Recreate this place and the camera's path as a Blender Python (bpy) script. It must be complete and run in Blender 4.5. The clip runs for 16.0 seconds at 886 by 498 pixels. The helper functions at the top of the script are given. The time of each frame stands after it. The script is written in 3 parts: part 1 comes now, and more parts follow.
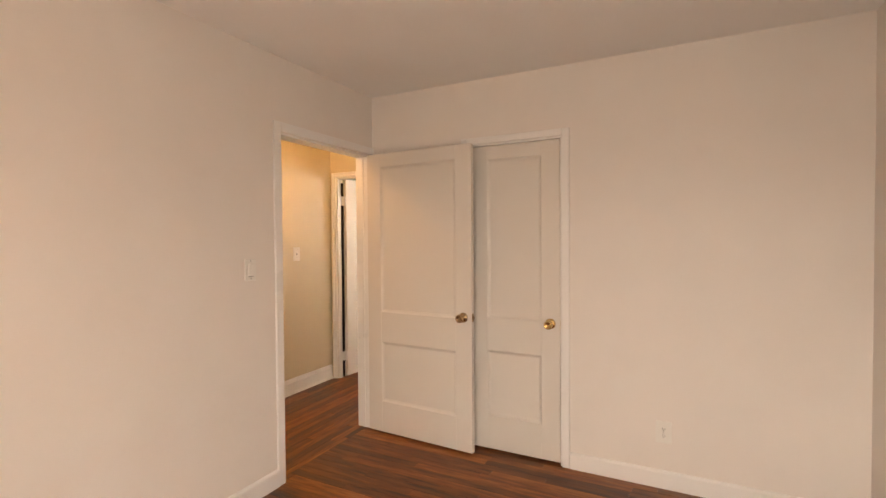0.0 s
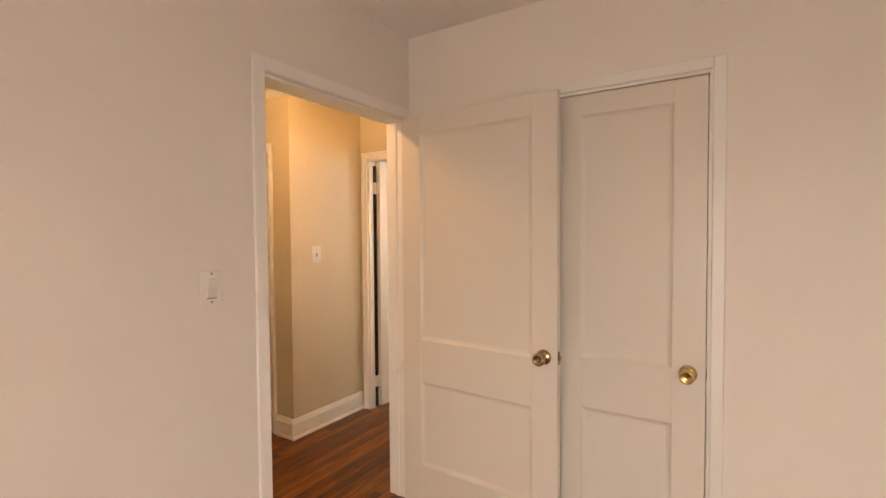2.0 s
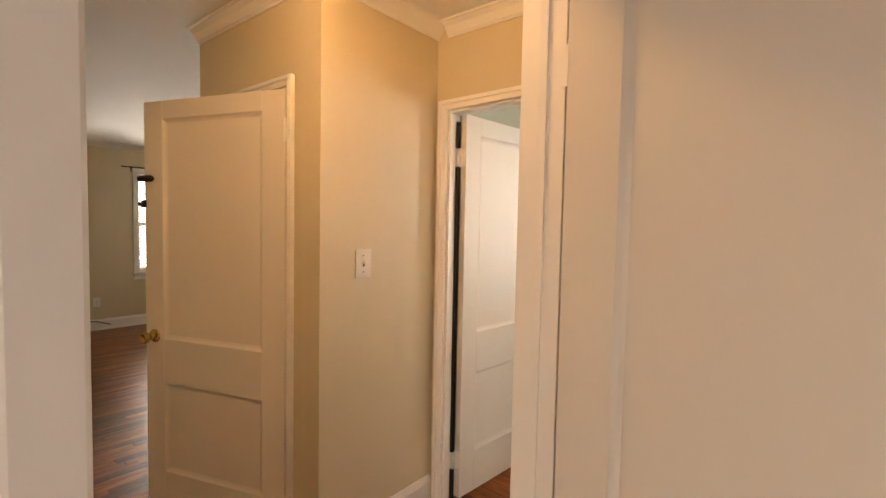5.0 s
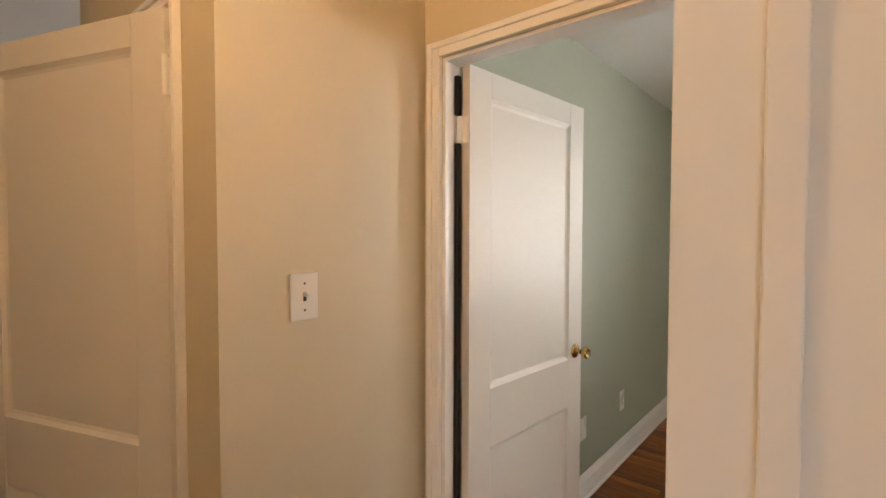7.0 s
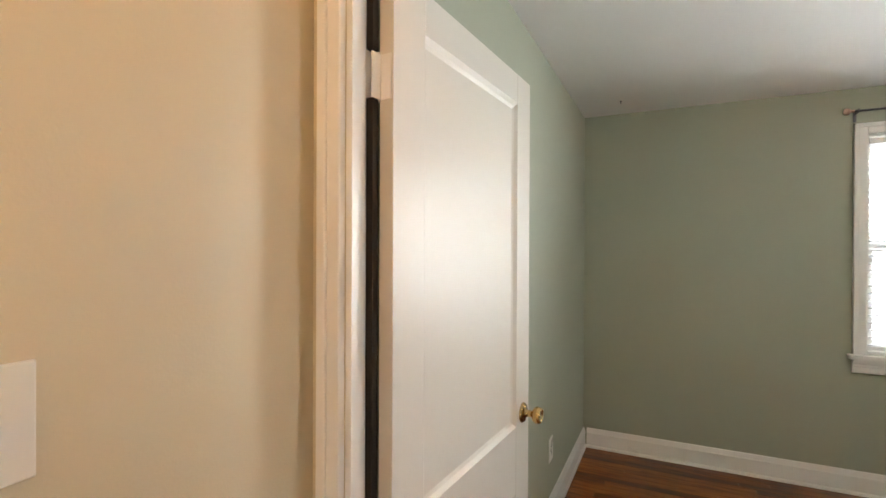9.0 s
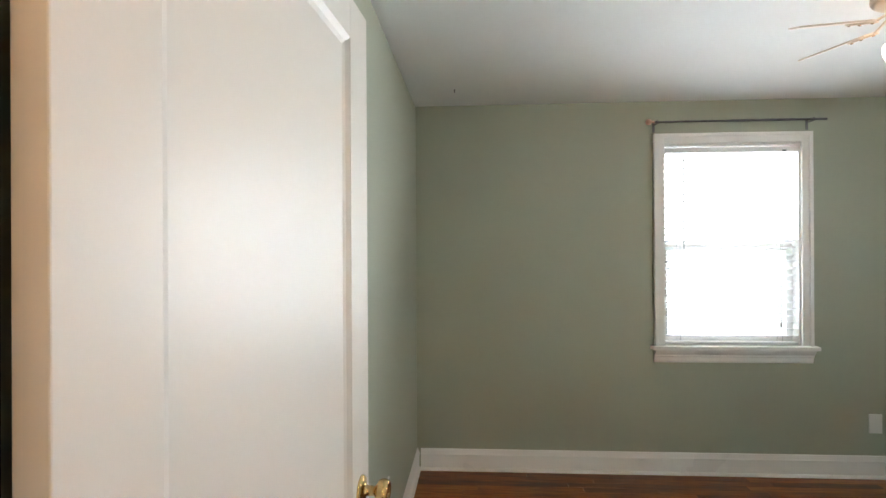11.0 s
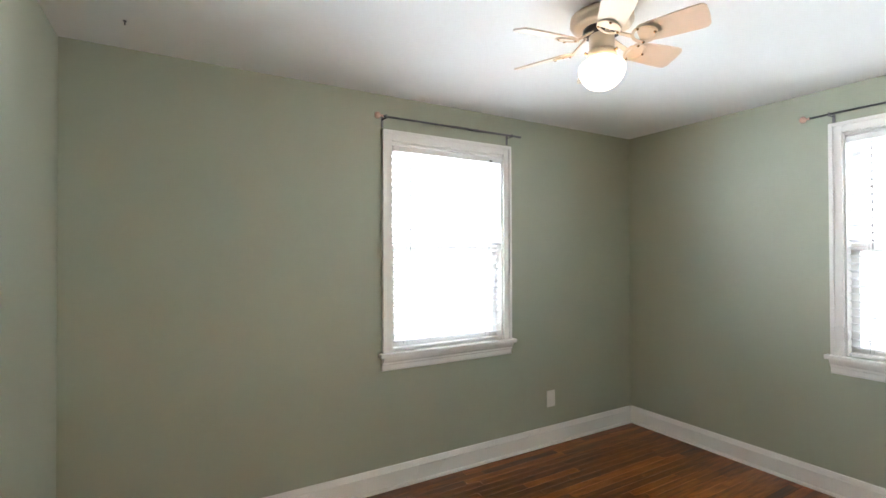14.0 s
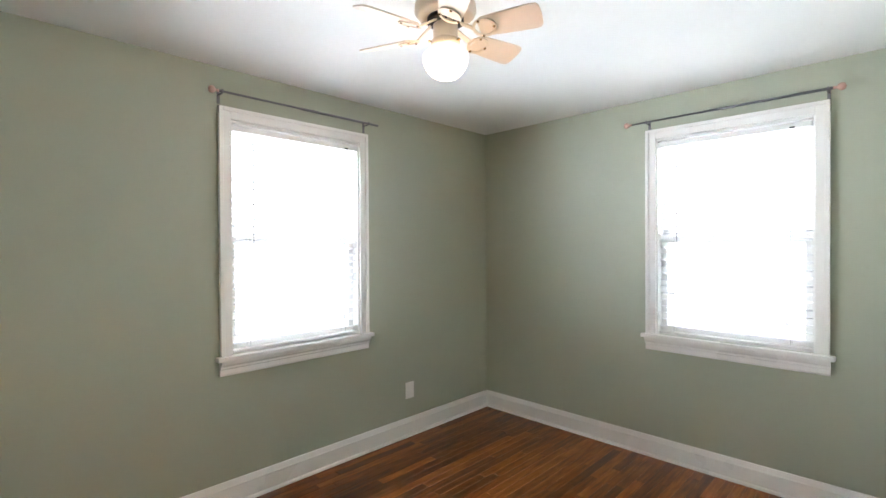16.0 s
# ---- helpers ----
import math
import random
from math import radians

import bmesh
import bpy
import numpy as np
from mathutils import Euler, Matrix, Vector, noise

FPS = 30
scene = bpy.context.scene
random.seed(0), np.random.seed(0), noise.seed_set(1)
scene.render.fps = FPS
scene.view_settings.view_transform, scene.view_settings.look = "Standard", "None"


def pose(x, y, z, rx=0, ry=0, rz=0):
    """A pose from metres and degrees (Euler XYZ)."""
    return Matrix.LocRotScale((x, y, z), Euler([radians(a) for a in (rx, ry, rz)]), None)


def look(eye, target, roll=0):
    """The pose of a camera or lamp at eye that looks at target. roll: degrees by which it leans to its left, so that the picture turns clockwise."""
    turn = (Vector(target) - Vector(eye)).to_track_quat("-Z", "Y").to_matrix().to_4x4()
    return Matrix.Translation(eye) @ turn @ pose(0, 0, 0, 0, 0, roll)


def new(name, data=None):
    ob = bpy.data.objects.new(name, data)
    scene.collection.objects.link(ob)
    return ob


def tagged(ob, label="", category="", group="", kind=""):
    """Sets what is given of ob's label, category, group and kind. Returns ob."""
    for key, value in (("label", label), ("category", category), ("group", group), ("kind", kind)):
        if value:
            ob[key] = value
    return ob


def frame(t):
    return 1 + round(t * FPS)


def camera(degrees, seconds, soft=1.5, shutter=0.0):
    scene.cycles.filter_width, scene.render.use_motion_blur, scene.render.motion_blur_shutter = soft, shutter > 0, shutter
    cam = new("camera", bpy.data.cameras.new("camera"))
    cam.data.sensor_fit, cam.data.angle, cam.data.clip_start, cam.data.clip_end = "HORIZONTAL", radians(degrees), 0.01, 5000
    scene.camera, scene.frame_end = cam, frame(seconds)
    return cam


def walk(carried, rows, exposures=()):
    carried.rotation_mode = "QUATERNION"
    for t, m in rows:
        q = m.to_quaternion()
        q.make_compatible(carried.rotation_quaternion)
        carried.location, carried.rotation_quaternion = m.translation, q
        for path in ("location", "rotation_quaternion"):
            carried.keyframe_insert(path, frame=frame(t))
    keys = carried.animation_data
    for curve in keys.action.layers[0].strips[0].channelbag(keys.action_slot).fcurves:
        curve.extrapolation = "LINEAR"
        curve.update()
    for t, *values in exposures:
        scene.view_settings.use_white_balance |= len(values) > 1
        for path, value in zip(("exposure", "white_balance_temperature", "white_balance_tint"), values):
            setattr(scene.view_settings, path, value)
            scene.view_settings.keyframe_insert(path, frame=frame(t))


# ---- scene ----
cam = camera(87.1, 16.0)
PATH = [
    (0, (2.066, -2.925, 1.42), (1.158, -1.143, 1.378), -0.4),
    (0.5, (1.963, -2.688, 1.411), (0.988, -0.942, 1.362), -0.7),
    (1, (1.849, -2.478, 1.416), (0.822, -0.762, 1.367), -0.6),
    (1.5, (1.67, -2.268, 1.424), (0.615, -0.57, 1.368), -0.3),
    (2, (1.506, -2.064, 1.437), (0.432, -0.378, 1.374), -0.4),
    (2.5, (1.323, -1.841, 1.445), (0.2, -0.188, 1.376), -0.5),
    (3, (1.073, -1.679, 1.433), (-0.086, -0.05, 1.367), 0.1),
    (3.5, (0.896, -1.521, 1.428), (-0.278, 0.097, 1.356), -0.1),
    (4, (0.743, -1.336, 1.435), (-0.454, 0.265, 1.372), -0.5),
    (4.5, (0.599, -1.163, 1.45), (-0.633, 0.411, 1.372), 0.1),
    (5, (0.439, -1.045, 1.466), (-0.818, 0.507, 1.367), 1.1),
    (7.3, (-0.103, -0.306, 1.462), (-1.369, 1.242, 1.403), -0.1),
    (7.5, (-0.14, -0.253, 1.465), (-1.389, 1.308, 1.412), -0.2),
    (8, (-0.25, -0.137, 1.476), (-1.425, 1.481, 1.442), 0),
    (8.2, (-0.31, -0.102, 1.483), (-1.426, 1.557, 1.451), 0.1),
    (10.3, (-0.669, 0.432, 1.47), (-1.041, 2.397, 1.479), -0.4),
    (10.5, (-0.672, 0.457, 1.492), (-0.973, 2.437, 1.492), -0.5),
    (11, (-0.682, 0.566, 1.48), (-0.786, 2.564, 1.482), -0.3),
    (11.5, (-0.698, 0.697, 1.466), (-0.6, 2.694, 1.468), -0.4),
    (12, (-0.684, 0.788, 1.464), (-0.385, 2.766, 1.465), -0.4),
    (12.5, (-0.669, 0.879, 1.469), (-0.183, 2.819, 1.468), 0.2),
    (13, (-0.619, 0.943, 1.478), (0.043, 2.83, 1.476), 0.5),
    (13.5, (-0.596, 0.989, 1.477), (0.237, 2.807, 1.481), 0.3),
    (14, (-0.58, 1.019, 1.459), (0.425, 2.747, 1.478), -0.2),
    (14.5, (-0.537, 1.013, 1.454), (0.592, 2.663, 1.475), -0.4),
    (15, (-0.486, 1.018, 1.456), (0.757, 2.585, 1.466), -0.3),
    (15.5, (-0.446, 1.023, 1.457), (0.899, 2.503, 1.453), -0.2),
    (16, (-0.418, 1.011, 1.457), (1.004, 2.417, 1.439), -0.3),
]
walk(cam, [(t, look(eye, target, roll)) for t, eye, target, roll in PATH], [
    (0, -0.20, 8900, 19), (3, -0.22, 8900, 19), (4.2, -0.36, 8800, 18), (5.2, -0.38, 8500, 17), (7.4, -0.50, 6950, 12), (8.2, -0.38, 6850, 10), (10.3, -0.26, 6350, 8), (12.5, -0.14, 6200, 9), (16, 0.1, 6050, 11)])

# ---- light ----
world = bpy.data.worlds.new("sky")
scene.world = world
world.use_nodes = True
wn = world.node_tree
sky = wn.nodes.new("ShaderNodeTexSky")
sky.sky_type, sky.sun_disc = 'NISHITA', False
sky.sun_elevation, sky.sun_rotation = radians(48), radians(200)
wn.links.new(sky.outputs[0], wn.nodes["Background"].inputs[0])
wn.nodes["Background"].inputs[1].default_value = 0.15
sun = new("sun", bpy.data.lights.new("sun", 'SUN'))
sun.data.energy, sun.data.angle, sun.data.color = 5.0, radians(4), (1, 0.95, 0.88)
sun.matrix_world = look((0, -10, 12), (2, 0, 0))


def area_lamp(name, eye, target, w, h, power, color, spread=180):
    ob = new(name, bpy.data.lights.new(name, 'AREA'))
    ob.data.shape, ob.data.size, ob.data.size_y, ob.data.energy, ob.data.color = 'RECTANGLE', w, h, power, color
    ob.data.spread = radians(spread)
    ob.matrix_world = look(eye, target)
    return ob


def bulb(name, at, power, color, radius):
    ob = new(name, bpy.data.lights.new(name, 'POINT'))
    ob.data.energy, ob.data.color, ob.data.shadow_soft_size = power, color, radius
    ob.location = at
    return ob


DAY = (0.93, 0.97, 1.0)
WARM = (1.0, 0.56, 0.26)
# daylight in the window openings of the green bedroom, the white bedroom and the living room
area_lamp("daylight_north", (1.04, 3.99, 1.52), (1.04, 2.99, 1.22), 0.92, 1.36, 190, DAY)
area_lamp("daylight_east", (3.15, 1.78, 1.52), (2.15, 1.78, 1.22), 0.90, 1.36, 45, DAY)
# stands in for daylight through an unseen bedroom opening, aimed at the hall
area_lamp("daylight_bedroom", (2.07, -3.98, 1.05), (-0.4, 0.0, 0.9), 1.5, 1.46, 26, DAY)
area_lamp("daylight_living", (-7.15, 1.75, 1.4), (-3, 0.8, 1.0), 0.82, 1.28, 150, DAY)
# lamps
bulb("globe_bulb", (0.946, 2.339, 2.20), 11, (1.0, 0.47, 0.20), 0.06)
bulb("hall_bulb", (-0.60, -0.38, 2.36), 33, (1.0, 0.60, 0.29), 0.06)
# unseen warm point light without a fixture, added for the west wall's glow
bulb("bedroom_warm_fill", (0.72, -3.10, 1.42), 5.8, (1.0, 0.50, 0.22), 0.09)


# ---- materials ----
def mat(name, color, rough=0.5, metal=0.0, vary=0.05, scale=6.0, bump=0.05, bump_scale=250.0, stretch=(1, 1, 1), coat=0.0):
    m = bpy.data.materials.new(name)
    m.use_nodes = True
    t = m.node_tree
    b = t.nodes["Principled BSDF"]
    b.inputs["Roughness"].default_value, b.inputs["Metallic"].default_value = rough, metal
    b.inputs["Coat Weight"].default_value = coat
    geo = t.nodes.new("ShaderNodeNewGeometry")
    mp = t.nodes.new("ShaderNodeMapping")
    mp.inputs["Scale"].default_value = stretch
    t.links.new(geo.outputs["Position"], mp.inputs[0])
    n1 = t.nodes.new("ShaderNodeTexNoise")
    n1.inputs["Scale"].default_value, n1.inputs["Detail"].default_value = scale, 4
    t.links.new(mp.outputs[0], n1.inputs["Vector"])
    n2 = t.nodes.new("ShaderNodeTexNoise")
    n2.inputs["Scale"].default_value, n2.inputs["Detail"].default_value = bump_scale, 2
    t.links.new(mp.outputs[0], n2.inputs["Vector"])
    ramp = t.nodes.new("ShaderNodeValToRGB")
    ramp.color_ramp.interpolation = 'EASE'
    ramp.color_ramp.elements[0].position, ramp.color_ramp.elements[1].position = 0.15, 0.85
    ramp.color_ramp.elements[0].color = (*[c * (1 - vary) for c in color], 1)
    ramp.color_ramp.elements[1].color = (*[min(1, c * (1 + vary)) for c in color], 1)
    t.links.new(n1.outputs["Fac"], ramp.inputs[0])
    t.links.new(ramp.outputs[0], b.inputs["Base Color"])
    add = t.nodes.new("ShaderNodeMath")
    add.operation = 'MULTIPLY_ADD'
    add.inputs[1].default_value, add.inputs[2].default_value = 0.18, rough - 0.09
    t.links.new(n1.outputs["Fac"], add.inputs[0])
    t.links.new(add.outputs[0], b.inputs["Roughness"])
    bp = t.nodes.new("ShaderNodeBump")
    bp.inputs["Strength"].default_value, bp.inputs["Distance"].default_value = bump, 0.004
    t.links.new(n2.outputs["Fac"], bp.inputs["Height"])
    t.links.new(bp.outputs[0], b.inputs["Normal"])
    return m


def wood_floor(name, island, stretch):
    """Stained oak strips: tone by plank, long grain along the plank."""
    m = bpy.data.materials.new(name)
    m.use_nodes = True
    t = m.node_tree
    b = t.nodes["Principled BSDF"]
    geo = t.nodes.new("ShaderNodeNewGeometry")
    if island:
        rnd = geo.outputs["Random Per Island"]
    else:
        rnd = t.nodes.new("ShaderNodeObjectInfo").outputs["Random"]
    off = t.nodes.new("ShaderNodeMath")
    off.operation = 'MULTIPLY'
    off.inputs[1].default_value = 40
    t.links.new(rnd, off.inputs[0])
    comb = t.nodes.new("ShaderNodeCombineXYZ")
    t.links.new(off.outputs[0], comb.inputs[2])
    addv = t.nodes.new("ShaderNodeVectorMath")
    t.links.new(geo.outputs["Position"], addv.inputs[0])
    t.links.new(comb.outputs[0], addv.inputs[1])
    mp = t.nodes.new("ShaderNodeMapping")
    mp.inputs["Scale"].default_value = stretch
    t.links.new(addv.outputs[0], mp.inputs[0])
    grain = t.nodes.new("ShaderNodeTexNoise")
    grain.inputs["Scale"].default_value, grain.inputs["Detail"].default_value, grain.inputs["Roughness"].default_value = 4, 3, 0.55
    t.links.new(mp.outputs[0], grain.inputs["Vector"])
    mix = t.nodes.new("ShaderNodeMath")
    mix.operation = 'MULTIPLY_ADD'
    mix.inputs[1].default_value = 0.30
    t.links.new(rnd, mix.inputs[0])
    g2 = t.nodes.new("ShaderNodeMath")
    g2.operation = 'MULTIPLY_ADD'
    g2.inputs[1].default_value, g2.inputs[2].default_value = 1.5, -0.42
    t.links.new(grain.outputs["Fac"], g2.inputs[0])
    t.links.new(g2.outputs[0], mix.inputs[2])
    ramp = t.nodes.new("ShaderNodeValToRGB")
    e = ramp.color_ramp.elements
    e[0].position, e[0].color = 0.05, (0.055, 0.0155, 0.0045, 1)
    e[1].position, e[1].color = 1.0, (0.33, 0.122, 0.030, 1)
    mid = e.new(0.5)
    mid.color = (0.19, 0.055, 0.0105, 1)
    t.links.new(mix.outputs[0], ramp.inputs[0])
    tone = t.nodes.new("ShaderNodeMapRange")
    tone.inputs["To Min"].default_value, tone.inputs["To Max"].default_value = 0.62, 1.30
    t.links.new(rnd, tone.inputs["Value"])
    stained = t.nodes.new("ShaderNodeVectorMath")
    stained.operation = 'SCALE'
    t.links.new(ramp.outputs[0], stained.inputs[0])
    t.links.new(tone.outputs[0], stained.inputs["Scale"])
    t.links.new(stained.outputs[0], b.inputs["Base Color"])
    b.inputs["Specular IOR Level"].default_value = 0.42
    wear = t.nodes.new("ShaderNodeTexNoise")
    wear.inputs["Scale"].default_value = 3
    t.links.new(geo.outputs["Position"], wear.inputs["Vector"])
    r2 = t.nodes.new("ShaderNodeMath")
    r2.operation = 'MULTIPLY_ADD'
    r2.inputs[1].default_value, r2.inputs[2].default_value = 0.12, 0.26
    t.links.new(wear.outputs["Fac"], r2.inputs[0])
    t.links.new(r2.outputs[0], b.inputs["Roughness"])
    bp = t.nodes.new("ShaderNodeBump")
    bp.inputs["Strength"].default_value, bp.inputs["Distance"].default_value = 0.06, 0.001
    t.links.new(grain.outputs["Fac"], bp.inputs["Height"])
    t.links.new(bp.outputs[0], b.inputs["Normal"])
    return m


WHITE_WALL = mat("white_wall_paint", (0.80, 0.76, 0.72), 0.55, vary=0.025, scale=2.5, bump=0.08, bump_scale=180)
BEIGE_WALL = mat("beige_wall_paint", (0.64, 0.565, 0.415), 0.55, vary=0.03, scale=2.5, bump=0.08, bump_scale=180)
GREEN_WALL = mat("sage_wall_paint", (0.377, 0.403, 0.318), 0.50, vary=0.03, scale=2.0, bump=0.08, bump_scale=180)
CEIL_WHITE = mat("ceiling_paint", (0.84, 0.84, 0.83), 0.8, vary=0.02, scale=2.0, bump=0.1, bump_scale=120)
TRIM = mat("gloss_trim_paint", (0.85, 0.845, 0.83), 0.30, vary=0.015, scale=2, bump=0.03, bump_scale=90)
DOOR_PAINT = mat("door_paint", (0.735, 0.70, 0.65), 0.38, vary=0.012, scale=1.5, bump=0.03, bump_scale=90)
PLASTIC = mat("white_plastic", (0.80, 0.79, 0.75), 0.3, vary=0.01, bump=0.0)
DARK = mat("dark_slot", (0.02, 0.02, 0.02), 0.5, vary=0.01, bump=0.0)
# near-black colour that stands in for shade in a door's hinge gap
GAP_SHADE = mat("hinge_gap_shade", (0.012, 0.009, 0.007), 0.95, vary=0.2, bump=0.0)
BRASS = mat("aged_brass", (0.62, 0.44, 0.20), 0.22, 1.0, vary=0.12, scale=40, bump=0.02)
BRONZE = mat("antique_brass", (0.40, 0.30, 0.18), 0.25, 1.0, vary=0.15, scale=40, bump=0.02)
STEEL = mat("brushed_steel", (0.20, 0.20, 0.22), 0.4, 1.0, vary=0.08, scale=30, bump=0.02)
BLACK_METAL = mat("black_iron", (0.03, 0.025, 0.025), 0.4, 0.6, vary=0.1, bump=0.02)
BLIND = mat("white_blind", (0.86, 0.86, 0.86), 0.45, vary=0.01, bump=0.02)
SLAT = mat("translucent_slat", (0.88, 0.88, 0.88), 0.45, vary=0.01, bump=0.02)
st_ = SLAT.node_tree
tr_ = st_.nodes.new("ShaderNodeBsdfTranslucent")
tr_.inputs[0].default_value = (0.9, 0.9, 0.9, 1)
mx_ = st_.nodes.new("ShaderNodeMixShader")
mx_.inputs[0].default_value = 0.45
st_.links.new(st_.nodes["Principled BSDF"].outputs[0], mx_.inputs[1])
st_.links.new(tr_.outputs[0], mx_.inputs[2])
st_.links.new(mx_.outputs[0], st_.nodes["Material Output"].inputs[0])
CORD = mat("grey_cord", (0.45, 0.45, 0.45), 0.7, vary=0.03, bump=0.0)
PINK = mat("peach_finial", (0.62, 0.40, 0.33), 0.3, vary=0.03, bump=0.0)
FAN_CREAM = mat("cream_fan_enamel", (0.68, 0.57, 0.45), 0.35, vary=0.03, scale=12, bump=0.03)
FAN_BLADE = mat("cream_fan_blade", (0.74, 0.63, 0.52), 0.45, vary=0.04, scale=14, bump=0.04)
CABLE = mat("black_cable", (0.02, 0.02, 0.02), 0.5, vary=0.05, bump=0.0)
# ground colour lightened to brighten what shows between the blind slats
GROUND = mat("lightened_ground", (0.42, 0.42, 0.40), 0.9, vary=0.12, scale=2, bump=0.4, bump_scale=20)
FLOOR_X = wood_floor("oak_strip_lengthwise", False, (1.3, 11, 1))
FLOOR_X_REST = wood_floor("oak_strips_lengthwise", True, (1.3, 11, 1))
FLOOR_Y = wood_floor("oak_strip_crosswise", False, (11, 1.3, 1))
FLOOR_Y_REST = wood_floor("oak_strips_crosswise", True, (11, 1.3, 1))
SUBFLOOR = mat("dark_joint", (0.03, 0.014, 0.008), 0.7, vary=0.1)


def glow(name, color, strength):
    m = bpy.data.materials.new(name)
    m.use_nodes = True
    b = m.node_tree.nodes["Principled BSDF"]
    b.inputs["Base Color"].default_value = (0.9, 0.88, 0.84, 1)
    b.inputs["Emission Color"].default_value = (*color, 1)
    b.inputs["Emission Strength"].default_value = strength
    return m


GLOBE = glow("lit_opal_glass", (1.0, 0.70, 0.42), 6.0)
SHADE_LIT = glow("lit_hall_glass", (1.0, 0.85, 0.62), 2.0)
HAZE = bpy.data.materials.new("bright_overcast_backdrop")
HAZE.use_nodes = True
HAZE.node_tree.nodes["Principled BSDF"].inputs["Base Color"].default_value = (0.8, 0.8, 0.8, 1)
HAZE.node_tree.nodes["Principled BSDF"].inputs["Emission Color"].default_value = (0.95, 0.98, 1, 1)
HAZE.node_tree.nodes["Principled BSDF"].inputs["Emission Strength"].default_value = 5.0
GLASS = bpy.data.materials.new("window_glass")
GLASS.use_nodes = True
gb = GLASS.node_tree.nodes["Principled BSDF"]
gb.inputs["Transmission Weight"].default_value, gb.inputs["Roughness"].default_value, gb.inputs["IOR"].default_value = 1.0, 0.0, 1.01


# ---- building helpers ----
def put_box(bm, x0, x1, y0, y1, z0, z1, bevel=0.0):
    vs = [bm.verts.new((x, y, z)) for x in (x0, x1) for y in (y0, y1) for z in (z0, z1)]
    fs = [(0, 1, 3, 2), (4, 6, 7, 5), (0, 4, 5, 1), (2, 3, 7, 6), (0, 2, 6, 4), (1, 5, 7, 3)]
    faces = [bm.faces.new([vs[i] for i in f]) for f in fs]
    if bevel:
        edges = list({e for f in faces for e in f.edges})
        bmesh.ops.bevel(bm, geom=edges, offset=bevel, segments=2, profile=0.5, affect='EDGES')


def box(x0, x1, y0, y1, z0, z1, bevel=0.0):
    bm = bmesh.new()
    put_box(bm, min(x0, x1), max(x0, x1), min(y0, y1), max(y0, y1), min(z0, z1), max(z0, z1), bevel)
    return bm


def boxes(*many, bevel=0.0):
    bm = bmesh.new()
    for b in many:
        x0, x1, y0, y1, z0, z1 = b
        put_box(bm, min(x0, x1), max(x0, x1), min(y0, y1), max(y0, y1), min(z0, z1), max(z0, z1), bevel)
    return bm


def lathe(profile, steps=24, axis='Z'):
    """Turn a profile of (radius, height) round an axis."""
    bm = bmesh.new()
    rings = []
    for r, h in profile:
        ring = []
        for i in range(steps):
            a = 2 * math.pi * i / steps
            u, v = r * math.cos(a), r * math.sin(a)
            ring.append(bm.verts.new({'Z': (u, v, h), 'X': (h, u, v), 'Y': (v, h, u)}[axis]))
        rings.append(ring)
    for a, b in zip(rings, rings[1:]):
        for i in range(steps):
            bm.faces.new((a[i], a[(i + 1) % steps], b[(i + 1) % steps], b[i]))
    if profile[0][0] > 1e-6:
        bm.faces.new(list(reversed(rings[0])))
    if profile[-1][0] > 1e-6:
        bm.faces.new(rings[-1])
    bmesh.ops.remove_doubles(bm, verts=bm.verts, dist=1e-6)
    bmesh.ops.recalc_face_normals(bm, faces=bm.faces)
    for f in bm.faces:
        f.smooth = True
    return bm


def extrude_profile(points, p0, p1, out):
    """Sweep a profile of (out from the wall, up) from p0 to p1; out: the unit vector off the wall."""
    bm = bmesh.new()
    p0, p1, out = Vector(p0), Vector(p1), Vector(out)
    ends = []
    for p in (p0, p1):
        ends.append([bm.verts.new(p + out * a + Vector((0, 0, b))) for a, b in points])
    n = len(points)
    for i in range(n):
        bm.faces.new((ends[0][i], ends[0][(i + 1) % n], ends[1][(i + 1) % n], ends[1][i]))
    bm.faces.new(list(reversed(ends[0])))
    bm.faces.new(ends[1])
    bmesh.ops.recalc_face_normals(bm, faces=bm.faces)
    return bm


def moved(bm, m):
    bmesh.ops.transform(bm, matrix=m, verts=bm.verts)
    return bm


def mesh_of(name, bm, material):
    bmesh.ops.recalc_face_normals(bm, faces=bm.faces)
    me = bpy.data.meshes.new(name)
    bm.to_mesh(me)
    bm.free()
    me.materials.append(material)
    return me


def part(name, bm, material, parent, label=""):
    ob = new(name, mesh_of(name, bm, material))
    ob.parent = parent
    return tagged(ob, label)


def structure(name, bm, material, label, category):
    return tagged(new(name, mesh_of(name, bm, material)), label, category, "", "structure")


def thing(name, m, label, category, group="", kind=""):
    ob = new(name)
    ob.empty_display_size = 0.1
    ob.matrix_basis = m
    return tagged(ob, label, category, group, kind)


def wall_boxes(along, p0, p1, a0, a1, z0, z1, holes=()):
    """Boxes of a wall between the planes p0 and p1 that runs along x or y, with holes (b0, b1, low, high)."""
    out, at = [], a0
    for b0, b1, low, high in sorted(holes):
        out.append((at, b0, z0, z1))
        if low > z0:
            out.append((b0, b1, z0, low))
        if high < z1:
            out.append((b0, b1, high, z1))
        at = b1
    out.append((at, a1, z0, z1))
    if along == 'x':
        return boxes(*[(a, b, p0, p1, c, d) for a, b, c, d in out])
    return boxes(*[(p0, p1, a, b, c, d) for a, b, c, d in out])


